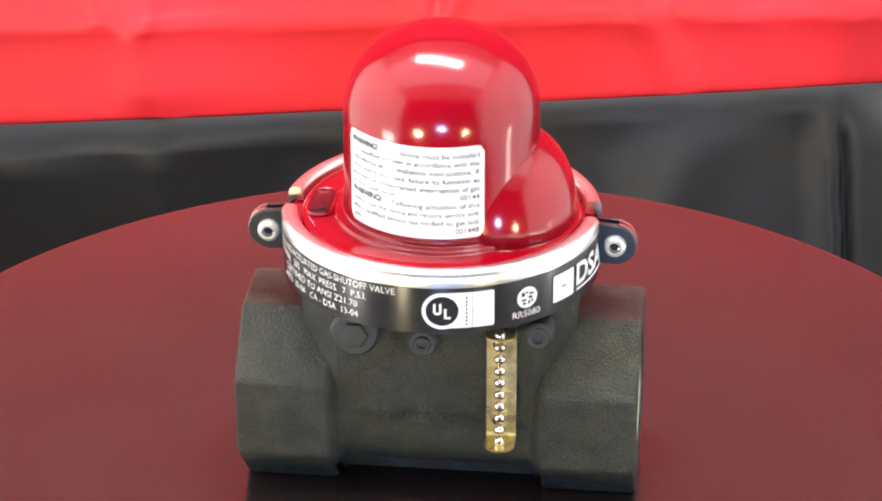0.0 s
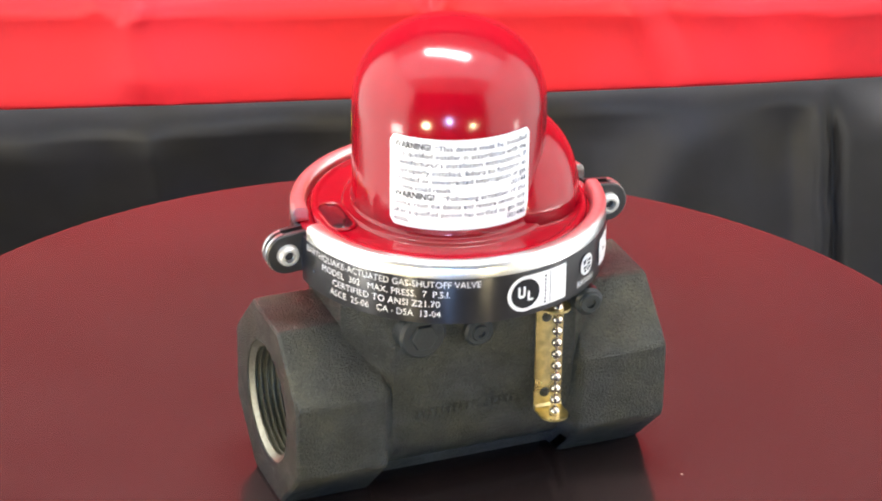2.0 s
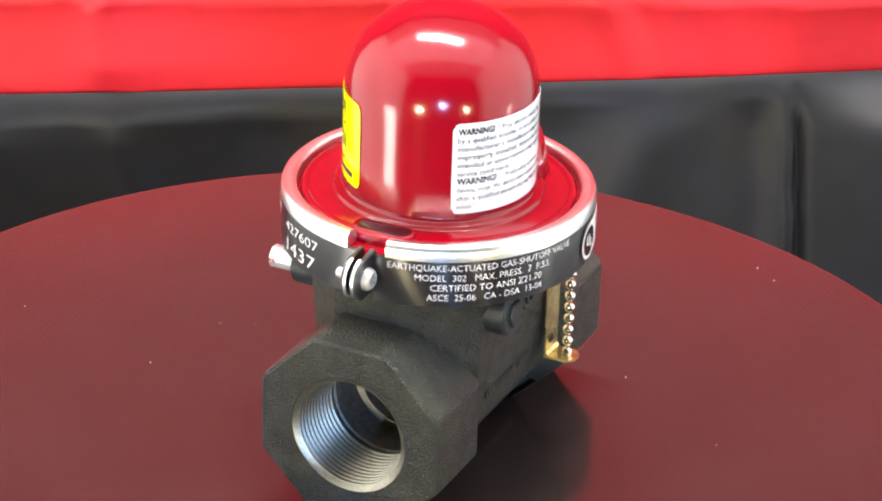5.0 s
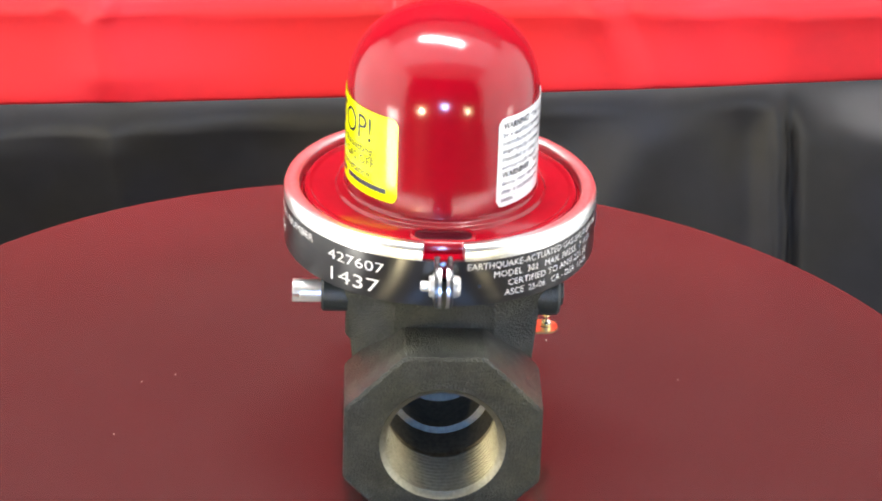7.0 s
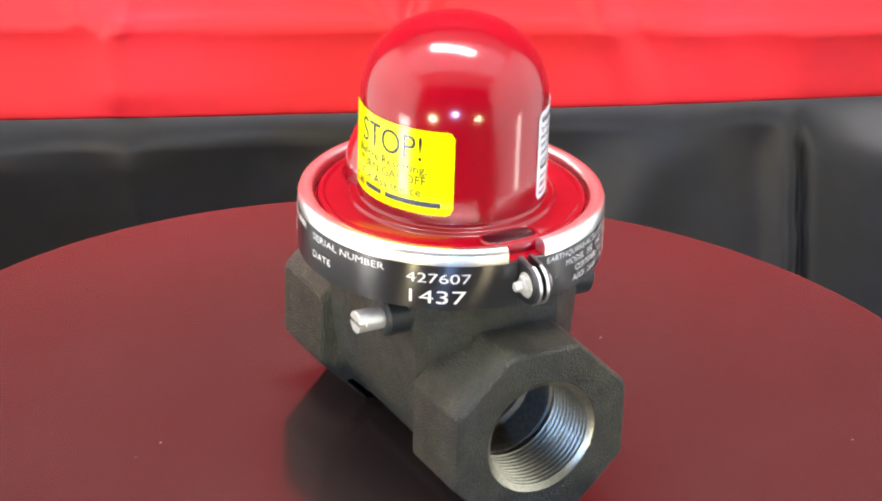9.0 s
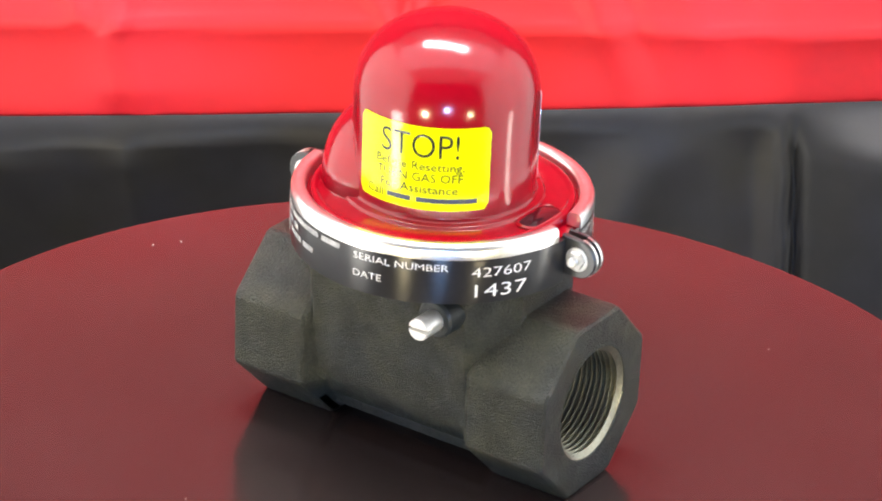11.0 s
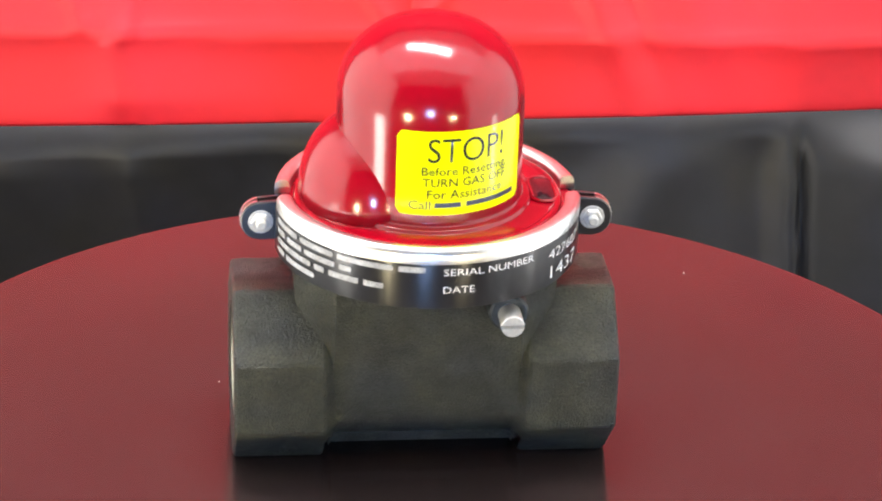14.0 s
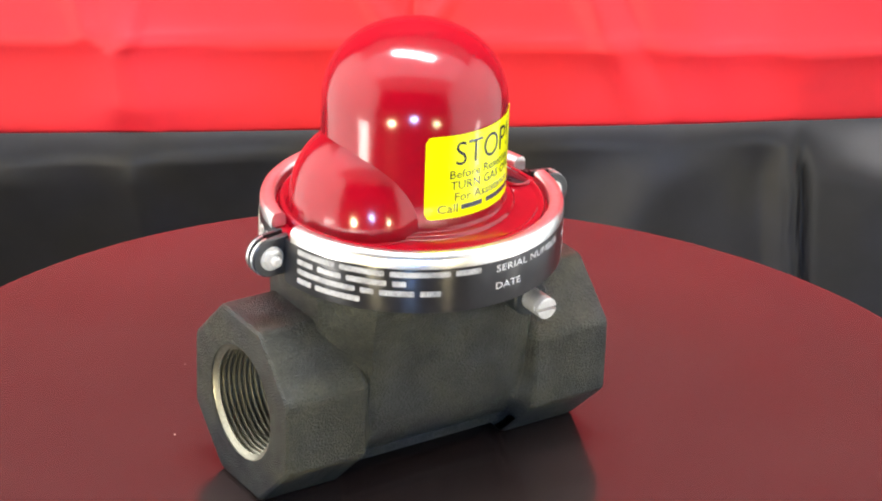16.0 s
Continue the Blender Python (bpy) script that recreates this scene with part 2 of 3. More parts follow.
def cloth_depth(x, z, black):
    """How far the cloth stands forward of its hanging plane."""
    d = 0.0015 * noise.noise(Vector((x * 5, z * 4, 3.1))) + 0.0008 * noise.noise(Vector((x * 14, z * 9, 7.7)))
    if black:
        down = max(0.0, seam(x) - z)
        beyond = step((x - 0.19) / 0.03)
        rise = min(1.0, down / (0.013 + 0.015 * beyond))
        d += (0.005 + 0.005 * beyond) * (1 - (1 - rise) ** 2) + 0.006 * (1 - math.exp(-down / 0.05))
        g = step((down - 0.001) / 0.03)
        line = 0.2025 + 0.075 * down
        d += g * (ridge(x, line, 0.0026, 0.0050) + ridge(x, line + 0.0055, 0.0034, -0.0055))
        d += g * 0.40 * min(0.12, max(0.0, x - line - 0.008)) - (0.38 * step((0.05 - x) / 0.2) - 0.06) * min(0.14, max(0.0, down - 0.016))
        d += g * (ridge(x, line - 0.020, 0.010, -0.0035) + ridge(x + 0.5 * down, 0.145, 0.022, 0.0035) + ridge(x, 0.075, 0.025, -0.003))
        d += g * (crest(x - 0.12 * down, -0.176, 0.020, 0.011, 0.0065) + ridge(x - 0.5 * down, -0.26, 0.03, 0.006) + ridge(x, -0.10, 0.025, -0.003))
    else:
        hang = 0.25 + 0.75 * step((z - seam(x)) / 0.07)
        fold = -0.0975 + 0.022 * (x + 0.19) + 0.0012 * noise.noise(Vector((x * 30, 0, 1.7)))
        under = max(0.0, fold - z)
        d += 0.0030 * math.exp(-under / 0.008) if z < fold else 0.0030 * math.exp(-(z - fold) / 0.0045)
        d -= 0.35 * max(0.0, z - fold) if z < 0.0 else 0.35 * (0.0 - fold)
        d -= 0.0010 * math.exp(-max(0.0, z - seam(x)) / 0.0030)
        d += crest(x, -0.188 + 0.16 * under, 0.008, 0.035, 0.0055) * (step((z - seam(x) + 0.002) / 0.02) if z < fold else math.exp(-(z - fold) / 0.03))
        d += ridge(x, -0.180 + 0.30 * under, 0.006, 0.0016) - 0.005 * math.exp(-((x + 0.187) ** 2 + (z - fold) ** 2) / 0.0034**2)
        if z > fold:
            d += ridge(x + 0.35 * (z - fold), -0.200, 0.006, 0.0035) + ridge(x - 0.25 * (z - fold), -0.176, 0.005, 0.003)
        lean = x + 0.45 * (z + 0.11)
        d += hang * (ridge(lean, 0.105, 0.008, 0.0048) + ridge(lean, 0.125, 0.007, -0.0036) + ridge(lean, 0.03, 0.014, 0.0026) + ridge(lean, 0.165, 0.014, 0.0026) + ridge(lean, 0.215, 0.02, 0.003))
        near = math.exp(-(((z + 0.085) / 0.022) ** 2))
        d += near * (ridge(x, -0.015, 0.005, -0.006) + ridge(x - 0.7 * (z + 0.085), -0.006, 0.004, 0.0046) + ridge(x + 0.8 * (z + 0.085), -0.03, 0.005, 0.0034))
    return d


def build_backdrop():
    for name, mat, black, label in (
        ("red_backdrop_cloth", RED_CLOTH, False, "bright red satin backdrop cloth with pressed fold creases"),
        ("black_backdrop_cloth", BLACK_CLOTH, True, "black satin backdrop cloth hanging below the red one in soft folds"),
    ):
        bm = bmesh.new()
        xs = np.concatenate([np.linspace(-0.64, -0.36, 24), np.linspace(-0.35, 0.35, 230), np.linspace(0.36, 0.64, 24)])
        vs = np.linspace(0, 1, 120) ** 2.2
        grid = []
        for x in xs:
            s = seam(x)
            col = []
            for v in vs:
                z = s - v * (0.79 + s) if black else s - 0.02 + v * 0.85
                y = CLOTH_Y - cloth_depth(x, z, black) - (0.0022 if black else 0.0)
                col.append(bm.verts.new((x, y, z)))
            grid.append(col)
        for a, b in zip(grid, grid[1:]):
            for k in range(len(vs) - 1):
                bm.faces.new((a[k], a[k + 1], b[k + 1], b[k]))
        ob = part(name, bm, mat, None, smooth=180)
        sol = ob.modifiers.new("thickness", "SOLIDIFY")
        sol.thickness = 0.0012
        tagged(ob, label, "cloth", kind="structure")


# ---- the turntable ----
DISC_R, DISC_X, DISC_Y = 0.2092, -0.0039, 0.0119


def build_turntable():
    disc = tagged(new("turntable_disc"), "round dark glossy turntable disc reflecting the red backdrop", "turntable")
    bm = bmesh.new()
    r = DISC_R
    lathe(bm, [(0, -0.012), (r - 0.004, -0.012), (r - 0.001, -0.0105), (r, -0.008), (r, -0.003), (r - 0.0008, -0.0008), (r - 0.003, 0.0), (r * 0.5, 0.0), (0, 0.0)], 200, at=(DISC_X, DISC_Y, 0))
    part("plate", bm, DISC_TOP, disc)
    rng = random.Random(4)
    bm = bmesh.new()
    bmesh.ops.create_icosphere(bm, subdivisions=1, radius=0.00028, matrix=Matrix.Diagonal((1.4, 1, 0.5, 1)))
    speck = part("dust_speck", bm, DUST, disc)
    for i in range(10):
        a, d = rng.uniform(0, 6.283), r * math.sqrt(rng.uniform(0.12, 0.95))
        if i:
            speck = speck.copy()
            scene.collection.objects.link(speck)
        k = rng.uniform(0.5, 1.1)
        speck.location, speck.scale = (DISC_X + d * math.cos(a), DISC_Y + d * math.sin(a), 0.0001), (k, k, k)
    stand = tagged(new("display_stand"), "dark round pedestal under the turntable disc", "stand")
    bm = bmesh.new()
    lathe(bm, [(0, -0.8), (0.14, -0.8), (0.14, -0.78), (0.06, -0.76), (0.06, -0.06), (0.12, -0.04), (0.12, -0.0125), (0, -0.0125)], 64)
    part("pedestal", bm, DARK_WOOD, stand)
    return disc


# ---- the valve ----
HALF, APO, AXZ = 0.0643, 0.0316, 0.0316  # half length, octagon apothem, bore axis height
BORE_R = 0.0196
BAND_R, BAND_Z0, BAND_Z1 = 0.051, 0.0749, 0.0906


RING = [radians(45 * k + o) for k in range(8) for o in (-21.2, -14.0, -7.0, 0.0, 7.0, 14.0, 21.2)]


def octagon(x, apo):
    """An octagon section across the bore axis, its corners slightly blunted."""
    pts = []
    for a in RING:
        near = (a + math.pi / 8) % (math.pi / 4) - math.pi / 8
        pts.append((x, apo / math.cos(near) * math.cos(a), AXZ + apo / math.cos(near) * math.sin(a)))
    return pts


def circle_x(x, r):
    return [(x, r * math.cos(a), AXZ + r * math.sin(a)) for a in RING]


def build_body(valve):
    bm = bmesh.new()
    for s in (-1, 1):
        rings = [circle_x(s * (HALF - 0.004), BORE_R + 0.0004), circle_x(s * (HALF - 0.0002), BORE_R + 0.0006), circle_x(s * HALF, BORE_R + 0.0014), octagon(s * HALF, APO - 0.0012),
                 octagon(s * (HALF - 0.0008), APO - 0.0002), octagon(s * (HALF - 0.003), APO), octagon(s * 0.0348, APO), octagon(s * 0.0336, APO - 0.0006), octagon(s * 0.0317, APO * 0.91), octagon(s * 0.0303, APO * 0.85), octagon(s * 0.027, APO * 0.79)]
        loft(bm, rings, cap=False)
    rings = [[(x, 0.0262 * math.cos(a), AXZ + 0.0262 * math.sin(a)) for a in (2 * math.pi * i / 64 for i in range(64))] for x in (-0.037, -0.02, 0.0, 0.02, 0.037)]
    loft(bm, rings, cap=False)
    # neck: a straight block over the barrel that turns into a chamfered column under the clamp
    def column(z, fx, hy, hx, sy):
        corners = [(hx, -sy), (hx, sy), (fx, hy), (-fx, hy), (-hx, sy), (-hx, -sy), (-fx, -hy), (fx, -hy)]
        pts = []
        for k in range(8):
            (x0, y0), (x1, y1) = corners[k], corners[(k + 1) % 8]
            pts += [(x0 + (x1 - x0) * i / 12, y0 + (y1 - y0) * i / 12, z) for i in range(12)]
        return pts

    def rounded(z, r, mix, fx, hy, hx, sy):
        return [(p[0] * (1 - mix) + mix * r * p[0] / math.hypot(p[0], p[1]), p[1] * (1 - mix) + mix * r * p[1] / math.hypot(p[0], p[1]), z) for p in column(z, fx, hy, hx, sy)]

    rings = [column(z, 0.0312, hy, hx, sy) for z, hy, hx, sy in (
        (0.0085, 0.0137, 0.0322, 0.0122), (0.0105, 0.0166, 0.0322, 0.0151), (0.013, 0.0193, 0.0322, 0.0178), (0.016, 0.0218, 0.0322, 0.0203), (0.019, 0.0237, 0.0322, 0.0222), (0.0225, 0.0254, 0.0322, 0.0239), (0.027, 0.0269, 0.0322, 0.0254), (0.032, 0.0278, 0.0322, 0.0263), (0.037, 0.0284, 0.0325, 0.0266), (0.0425, 0.0290, 0.0332, 0.0268),
        (0.047, 0.0294, 0.0358, 0.0245), (0.0525, 0.0299, 0.0400, 0.0205), (0.0560, 0.0302, 0.0425, 0.0172), (0.061, 0.0306, 0.0438, 0.0160), (0.066, 0.0313, 0.0440, 0.0158))]
    rings += [rounded(z, 0.0450, m, 0.0312, hy, 0.0442, 0.0158) for z, hy, m in ((0.0700, 0.0322, 0.12), (0.0730, 0.0340, 0.45), (0.0750, 0.0360, 0.9), (0.0800, 0.0360, 1.0))]
    loft(bm, rings, cap=False)
    # the ports open into the neck
    bm.normal_update()
    way = [f for f in bm.faces if 0.0312 < abs(f.calc_center_median().x) < 0.0405 and abs(f.normal.x) > 0.45 and abs(f.calc_center_median().y) < 0.0205 and f.calc_center_median().z < 0.0535 and len(f.verts) == 4 and f.calc_area() < 6e-5 and abs(f.normal.y) < 0.5]
    bmesh.ops.delete(bm, geom=way, context="FACES_ONLY")
    part("body", bm, CAST_IRON, valve, "rough black-painted cast iron body with octagonal ends", smooth=17)
    # parting rib, seam line and flat underside of the barrel
    for name, dims, soft in (("parting_rib", (-0.0325, 0.0325, -0.003, 0.003, 0.0004, 0.0135), 0.0005), ("parting_line", (-0.0338, 0.0338, -0.0175, 0.0175, 0.0104, 0.0111), 0.0002), ("barrel_underside", (-0.0340, 0.0340, -0.0148, 0.0148, 0.0058, 0.0107), 0.0012)):
        bm = bmesh.new()
        box(bm, *dims, soft)
        part(name, bm, CAST_IRON, valve)
    # threaded ports
    for s in (-1, 1):
        bm = bmesh.new()
        prof = []
        x, r = HALF - 0.0012, BORE_R
        prof.append((BORE_R + 0.0006, s * (HALF - 0.0006)))
        for i in range(11):
            for dr, dx in ((0.0, 0.0), (0.0015, 0.0008), (0.0015, 0.0012), (0.0, 0.0020)):
                prof.append((r - dr, s * (x - dx)))
            x -= 0.0020
            r -= 0.00006
        lathe(bm, prof, 72, axis="x", at=(0, 0, AXZ))
        part("port_thread", bm, THREAD, valve, "bare machined internal pipe thread", smooth=20)
        bm = bmesh.new()
        lathe(bm, [(r, s * x), (r - 0.0002, s * (x - 0.0004)), (r - 0.0004, s * (x - 0.0018)), (r - 0.0012, s * (x - 0.0022))], 64, axis="x", at=(0, 0, AXZ))
        part("port_recess", bm, BORE, valve, "dark recess behind the thread")
        bm = bmesh.new()
        lathe(bm, [(r - 0.0012, s * (x - 0.0022)), (r - 0.0016, s * (x - 0.0056))], 64, axis="x", at=(0, 0, AXZ))
        part("port_seat", bm, BORE, valve, "bright machined seat ring")
        bm = bmesh.new()
        lathe(bm, [(r - 0.0016, s * (x - 0.0056)), (r - 0.0020, s * (x - 0.014)), (r - 0.0042, s * (x - 0.0145)), (r - 0.0046, s * (x - 0.031)), (0.0, s * (x - 0.033))], 64, axis="x", at=(0, 0, AXZ))
        part("port_bore", bm, BORE, valve, "dark inner bore")
    # cast bosses on the front
    for x, z, y1, r, plug in ((-0.0243, 0.0670, -0.0378, 0.0078, 0.0046), (-0.0034, 0.0625, -0.0335, 0.005, 0.0028), (0.0332, 0.0682, -0.0365, 0.0048, 0.0036)):
        bm = bmesh.new()
        rod(bm, (x, -0.026, z), (x, y1, z), r, 32, 0.0009)
        part("boss", bm, BOSS_PAINT, valve)
        bm = bmesh.new()
        if plug > 0.004:
            rod(bm, (x, y1 + 0.002, z), (x, y1 - 0.0012, z), plug, 6, 0.0004)
        else:
            rod(bm, (x, y1 + 0.002, z), (x, y1 - 0.0009, z), plug, 24, 0.0004, plug * 0.45)
        part("plug", bm, BOSS_PAINT, valve)
    # raised foundry marks, worn and unreadable
    rng = random.Random(11)
    for x0, x1, z, count in ((-0.0225, -0.001, 0.0335, 10), (0.0015, 0.0125, 0.0335, 5), (-0.006, 0.0065, 0.0215, 1)):
        y = -0.0281 if z > 0.025 else -0.0246
        pitch, tall = (x1 - x0) / count, 0.0014 if count > 1 else 0.0003
        for i in range(count):
            bm = bmesh.new()
            a, b = x0 + pitch * i, x0 + pitch * (i + (rng.uniform(0.62, 0.8) if count > 1 else 1.0))
            box(bm, a, b, y - 0.0005, y + 0.003, z - tall, z + tall, 0.0002)
            part("raised_mark", bm, CAST_IRON, valve)
    # test screw on the back
    bm = bmesh.new()
    rod(bm, (-0.025, 0.026, 0.0662), (-0.025, 0.0395, 0.0662), 0.0066, 32, 0.0008)
    part("screw_boss", bm, BOSS_PAINT, valve)
    bm = bmesh.new()
    r, y0, y1 = 0.0038, 0.0375, 0.0488
    rod(bm, (-0.025, y0, 0.0662), (-0.025, y1 - 0.0022, 0.0662), r, 32, 0.0003)
    for s in (-1, 1):
        half = []
        for i in range(17):
            a = math.pi * i / 16
            half.append((r * math.cos(a), s * max(r * math.sin(a), 0.0006)))
        loft(bm, [[(-0.025 + px, yy, 0.0662 + pz) for px, pz in half] for yy in (y1 - 0.0023, y1 - 0.0003)] + [[(-0.025 + px * 0.92, y1, 0.0662 + pz * 0.92 + s * 0.00005) for px, pz in half]])
    part("slotted_screw", bm, STEEL, valve, "bright steel slotted screw", smooth=30)


def build_dome(valve):
    bm = bmesh.new()
    R, top, zs = 0.0311, 0.1556, 0.1280
    prof = [(0.0, 0.080), (0.0405, 0.080), (0.0490, 0.084), (0.0495, 0.0895), (0.0488, 0.0905), (0.0449, 0.0905), (0.0448, 0.0930), (0.0443, 0.0938), (0.0434, 0.0941), (0.0427, 0.0939), (0.0423, 0.0934), (0.0415, 0.0932), (0.0348, 0.0933), (0.0344, 0.0936), (0.0341, 0.0943), (0.0336, 0.0946), (0.0322, 0.0948), (0.0316, 0.0952), (0.0313, 0.0962), (0.0312, 0.103), (R, 0.115)]
    n = 22
    for i in range(n + 1):
        a = math.pi / 2 * i / n
        prof.append((R * math.cos(a) ** (2 / 2.2) if i < n else 0.0, zs + (top - zs) * math.sin(a) ** (2 / 2.2)))
    lathe(bm, prof, 128)
    part("dome", bm, RED_PLASTIC, valve, "glossy red plastic dome cover", smooth=50)
    # side lobe
    bm = bmesh.new()
    rings = []
    cx, cz, rx, ry, rz = 0.0185, 0.0925, 0.0250, 0.0280, 0.0308
    for j in range(19):
        a = math.pi / 2 * j / 18
        c, s = max(math.cos(a), 0.004) ** 0.9, math.sin(a) ** 0.9
        rings.append([(cx + rx * c * math.cos(b), ry * c * math.sin(b), cz + rz * s) for b in (2 * math.pi * i / 96 for i in range(96))])
    foot = [[(cx + (rx + e) * math.cos(b), (ry + e) * math.sin(b), z) for b in (2 * math.pi * i / 96 for i in range(96))] for e, z in ((0.0, 0.088), (0.0012, 0.0925), (0.0006, 0.0938))]
    loft(bm, foot[1:] + rings)
    part("dome_lobe", bm, RED_PLASTIC, valve, "glossy red rounded side lobe of the cover", smooth=60)
    # sight window
    bm = bmesh.new()
    def stadium(z, g):
        w, h, r = 0.0104 - g, 0.0048 - g, 0.0044 - g
        pts = []
        for cx_, cy_, s0 in ((h - r, w - r, 0), (-(h - r), w - r, 90), (-(h - r), -(w - r), 180), (h - r, -(w - r), 270)):
            for i in range(7):
                b = radians(s0 + 15 * i)
                pts.append((-0.0386 + cx_ + r * math.cos(b), cy_ + r * math.sin(b), z))
        return pts
    loft(bm, [stadium(0.0915, 0.0), stadium(0.0938, 0.0), stadium(0.0944, 0.0006), stadium(0.0941, 0.0013)], cap=False)
    part("window_rim", bm, RED_PLASTIC, valve)
    bm = bmesh.new()
    loft(bm, [stadium(0.0915, 0.0012), stadium(0.0939, 0.0012), stadium(0.0943, 0.0020)])
    part("window_lens", bm, DARK_GLASS, valve, "dark oval sight window")


def build_labels(valve):
    R = 0.0312
    white = arc_plate("warning_label", R, -147.2, -59.0, 0.0977, 0.1286, WHITE_LABEL, valve, corner=0.0022, label="white warning label with fine dark print")
    rows = [
        (("WARNING!", 0, 27, 1), ("\u201cThis device must be installed", 30, 100, 0)),
        (("by a qualified installer in accordance with the", 0, 100, 0),),
        (("manufacturer's installation instructions. If", 0, 100, 0),),
        (("improperly installed, failure to function as", 0, 100, 0),),
        (("intended or unwarranted interruption of gas", 0, 100, 0),),
        (("service could result.\u201d", 0, 44, 0), ("00144", 86, 100, 0)),
        (("WARNING!", 0, 30, 1), ("\u201cFollowing actuation of this", 36, 100, 0)),
        (("device, reset the device and restore service only", 0, 100, 0),),
        (("after a qualified person has verified no gas leak", 0, 100, 0),),
        (("exists.\u201d", 0, 14, 0), ("00144B", 83, 100, 0)),
    ]
    a0, a1 = -144.2, -62.0
    for i, row in enumerate(rows):
        z = 0.1248 - i * 0.00282
        for text, s, e, bold in row:
            b0, b1 = a0 + (a1 - a0) * s / 100, a0 + (a1 - a0) * e / 100
            text_part(text, R + 0.0003, b0, z, 0.0021 if bold else 0.0018, b1 - b0, BLACK_INK if bold else GREY_INK, white, bold=0.03 if bold else 0.004)
    yellow = arc_plate("stop_label", R, 64.5, 152.0, 0.0990, 0.1282, YELLOW_LABEL, valve, corner=0.0022, label="bright yellow stop label with dark print")
    mid = 107.9
    for text, z, h, arc in (("STOP!", 0.1175, 0.0084, 49), ("Before Resetting,", 0.1130, 0.0029, 56), ("TURN GAS OFF", 0.1090, 0.0030, 55), ("For Assistance", 0.1049, 0.0030, 49)):
        text_part(text, R + 0.0003, mid, z, h, arc, BLACK_INK, yellow, align="CENTER", bold=-0.006 if h > 0.005 else 0.0)
    text_part("Call", R + 0.0003, 72.5, 0.1011, 0.0030, 13, BLACK_INK, yellow)
    for b0, b1 in ((88.0, 104.0), (107.5, 144.5)):
        arc_plate("print_bar", R, b0, b1, 0.1016, 0.1033, GREY_INK, yellow, lift=0.00028, thick=0.00004)


def band_profile():
    r, z0, z1 = BAND_R, BAND_Z0, BAND_Z1
    return [(r - 0.0012, z0), (r - 0.0003, z0), (r, z0 + 0.0004), (r, z1), (r - 0.0012, z1), (r - 0.0012, z0)]


def lip_profile():
    r, z1 = BAND_R, BAND_Z1
    return [(r - 0.0010, z1 + 0.00005), (r + 0.0001, z1 + 0.00005), (r + 0.0001, z1 + 0.0030), (r - 0.0003, z1 + 0.0041), (r - 0.0011, z1 + 0.0049), (r - 0.0022, z1 + 0.0051), (r - 0.0038, z1 + 0.0050), (r - 0.0047, z1 + 0.0044), (r - 0.0050, z1 + 0.0034), (r - 0.0050, z1 + 0.0005), (r - 0.0010, z1 + 0.00005)]


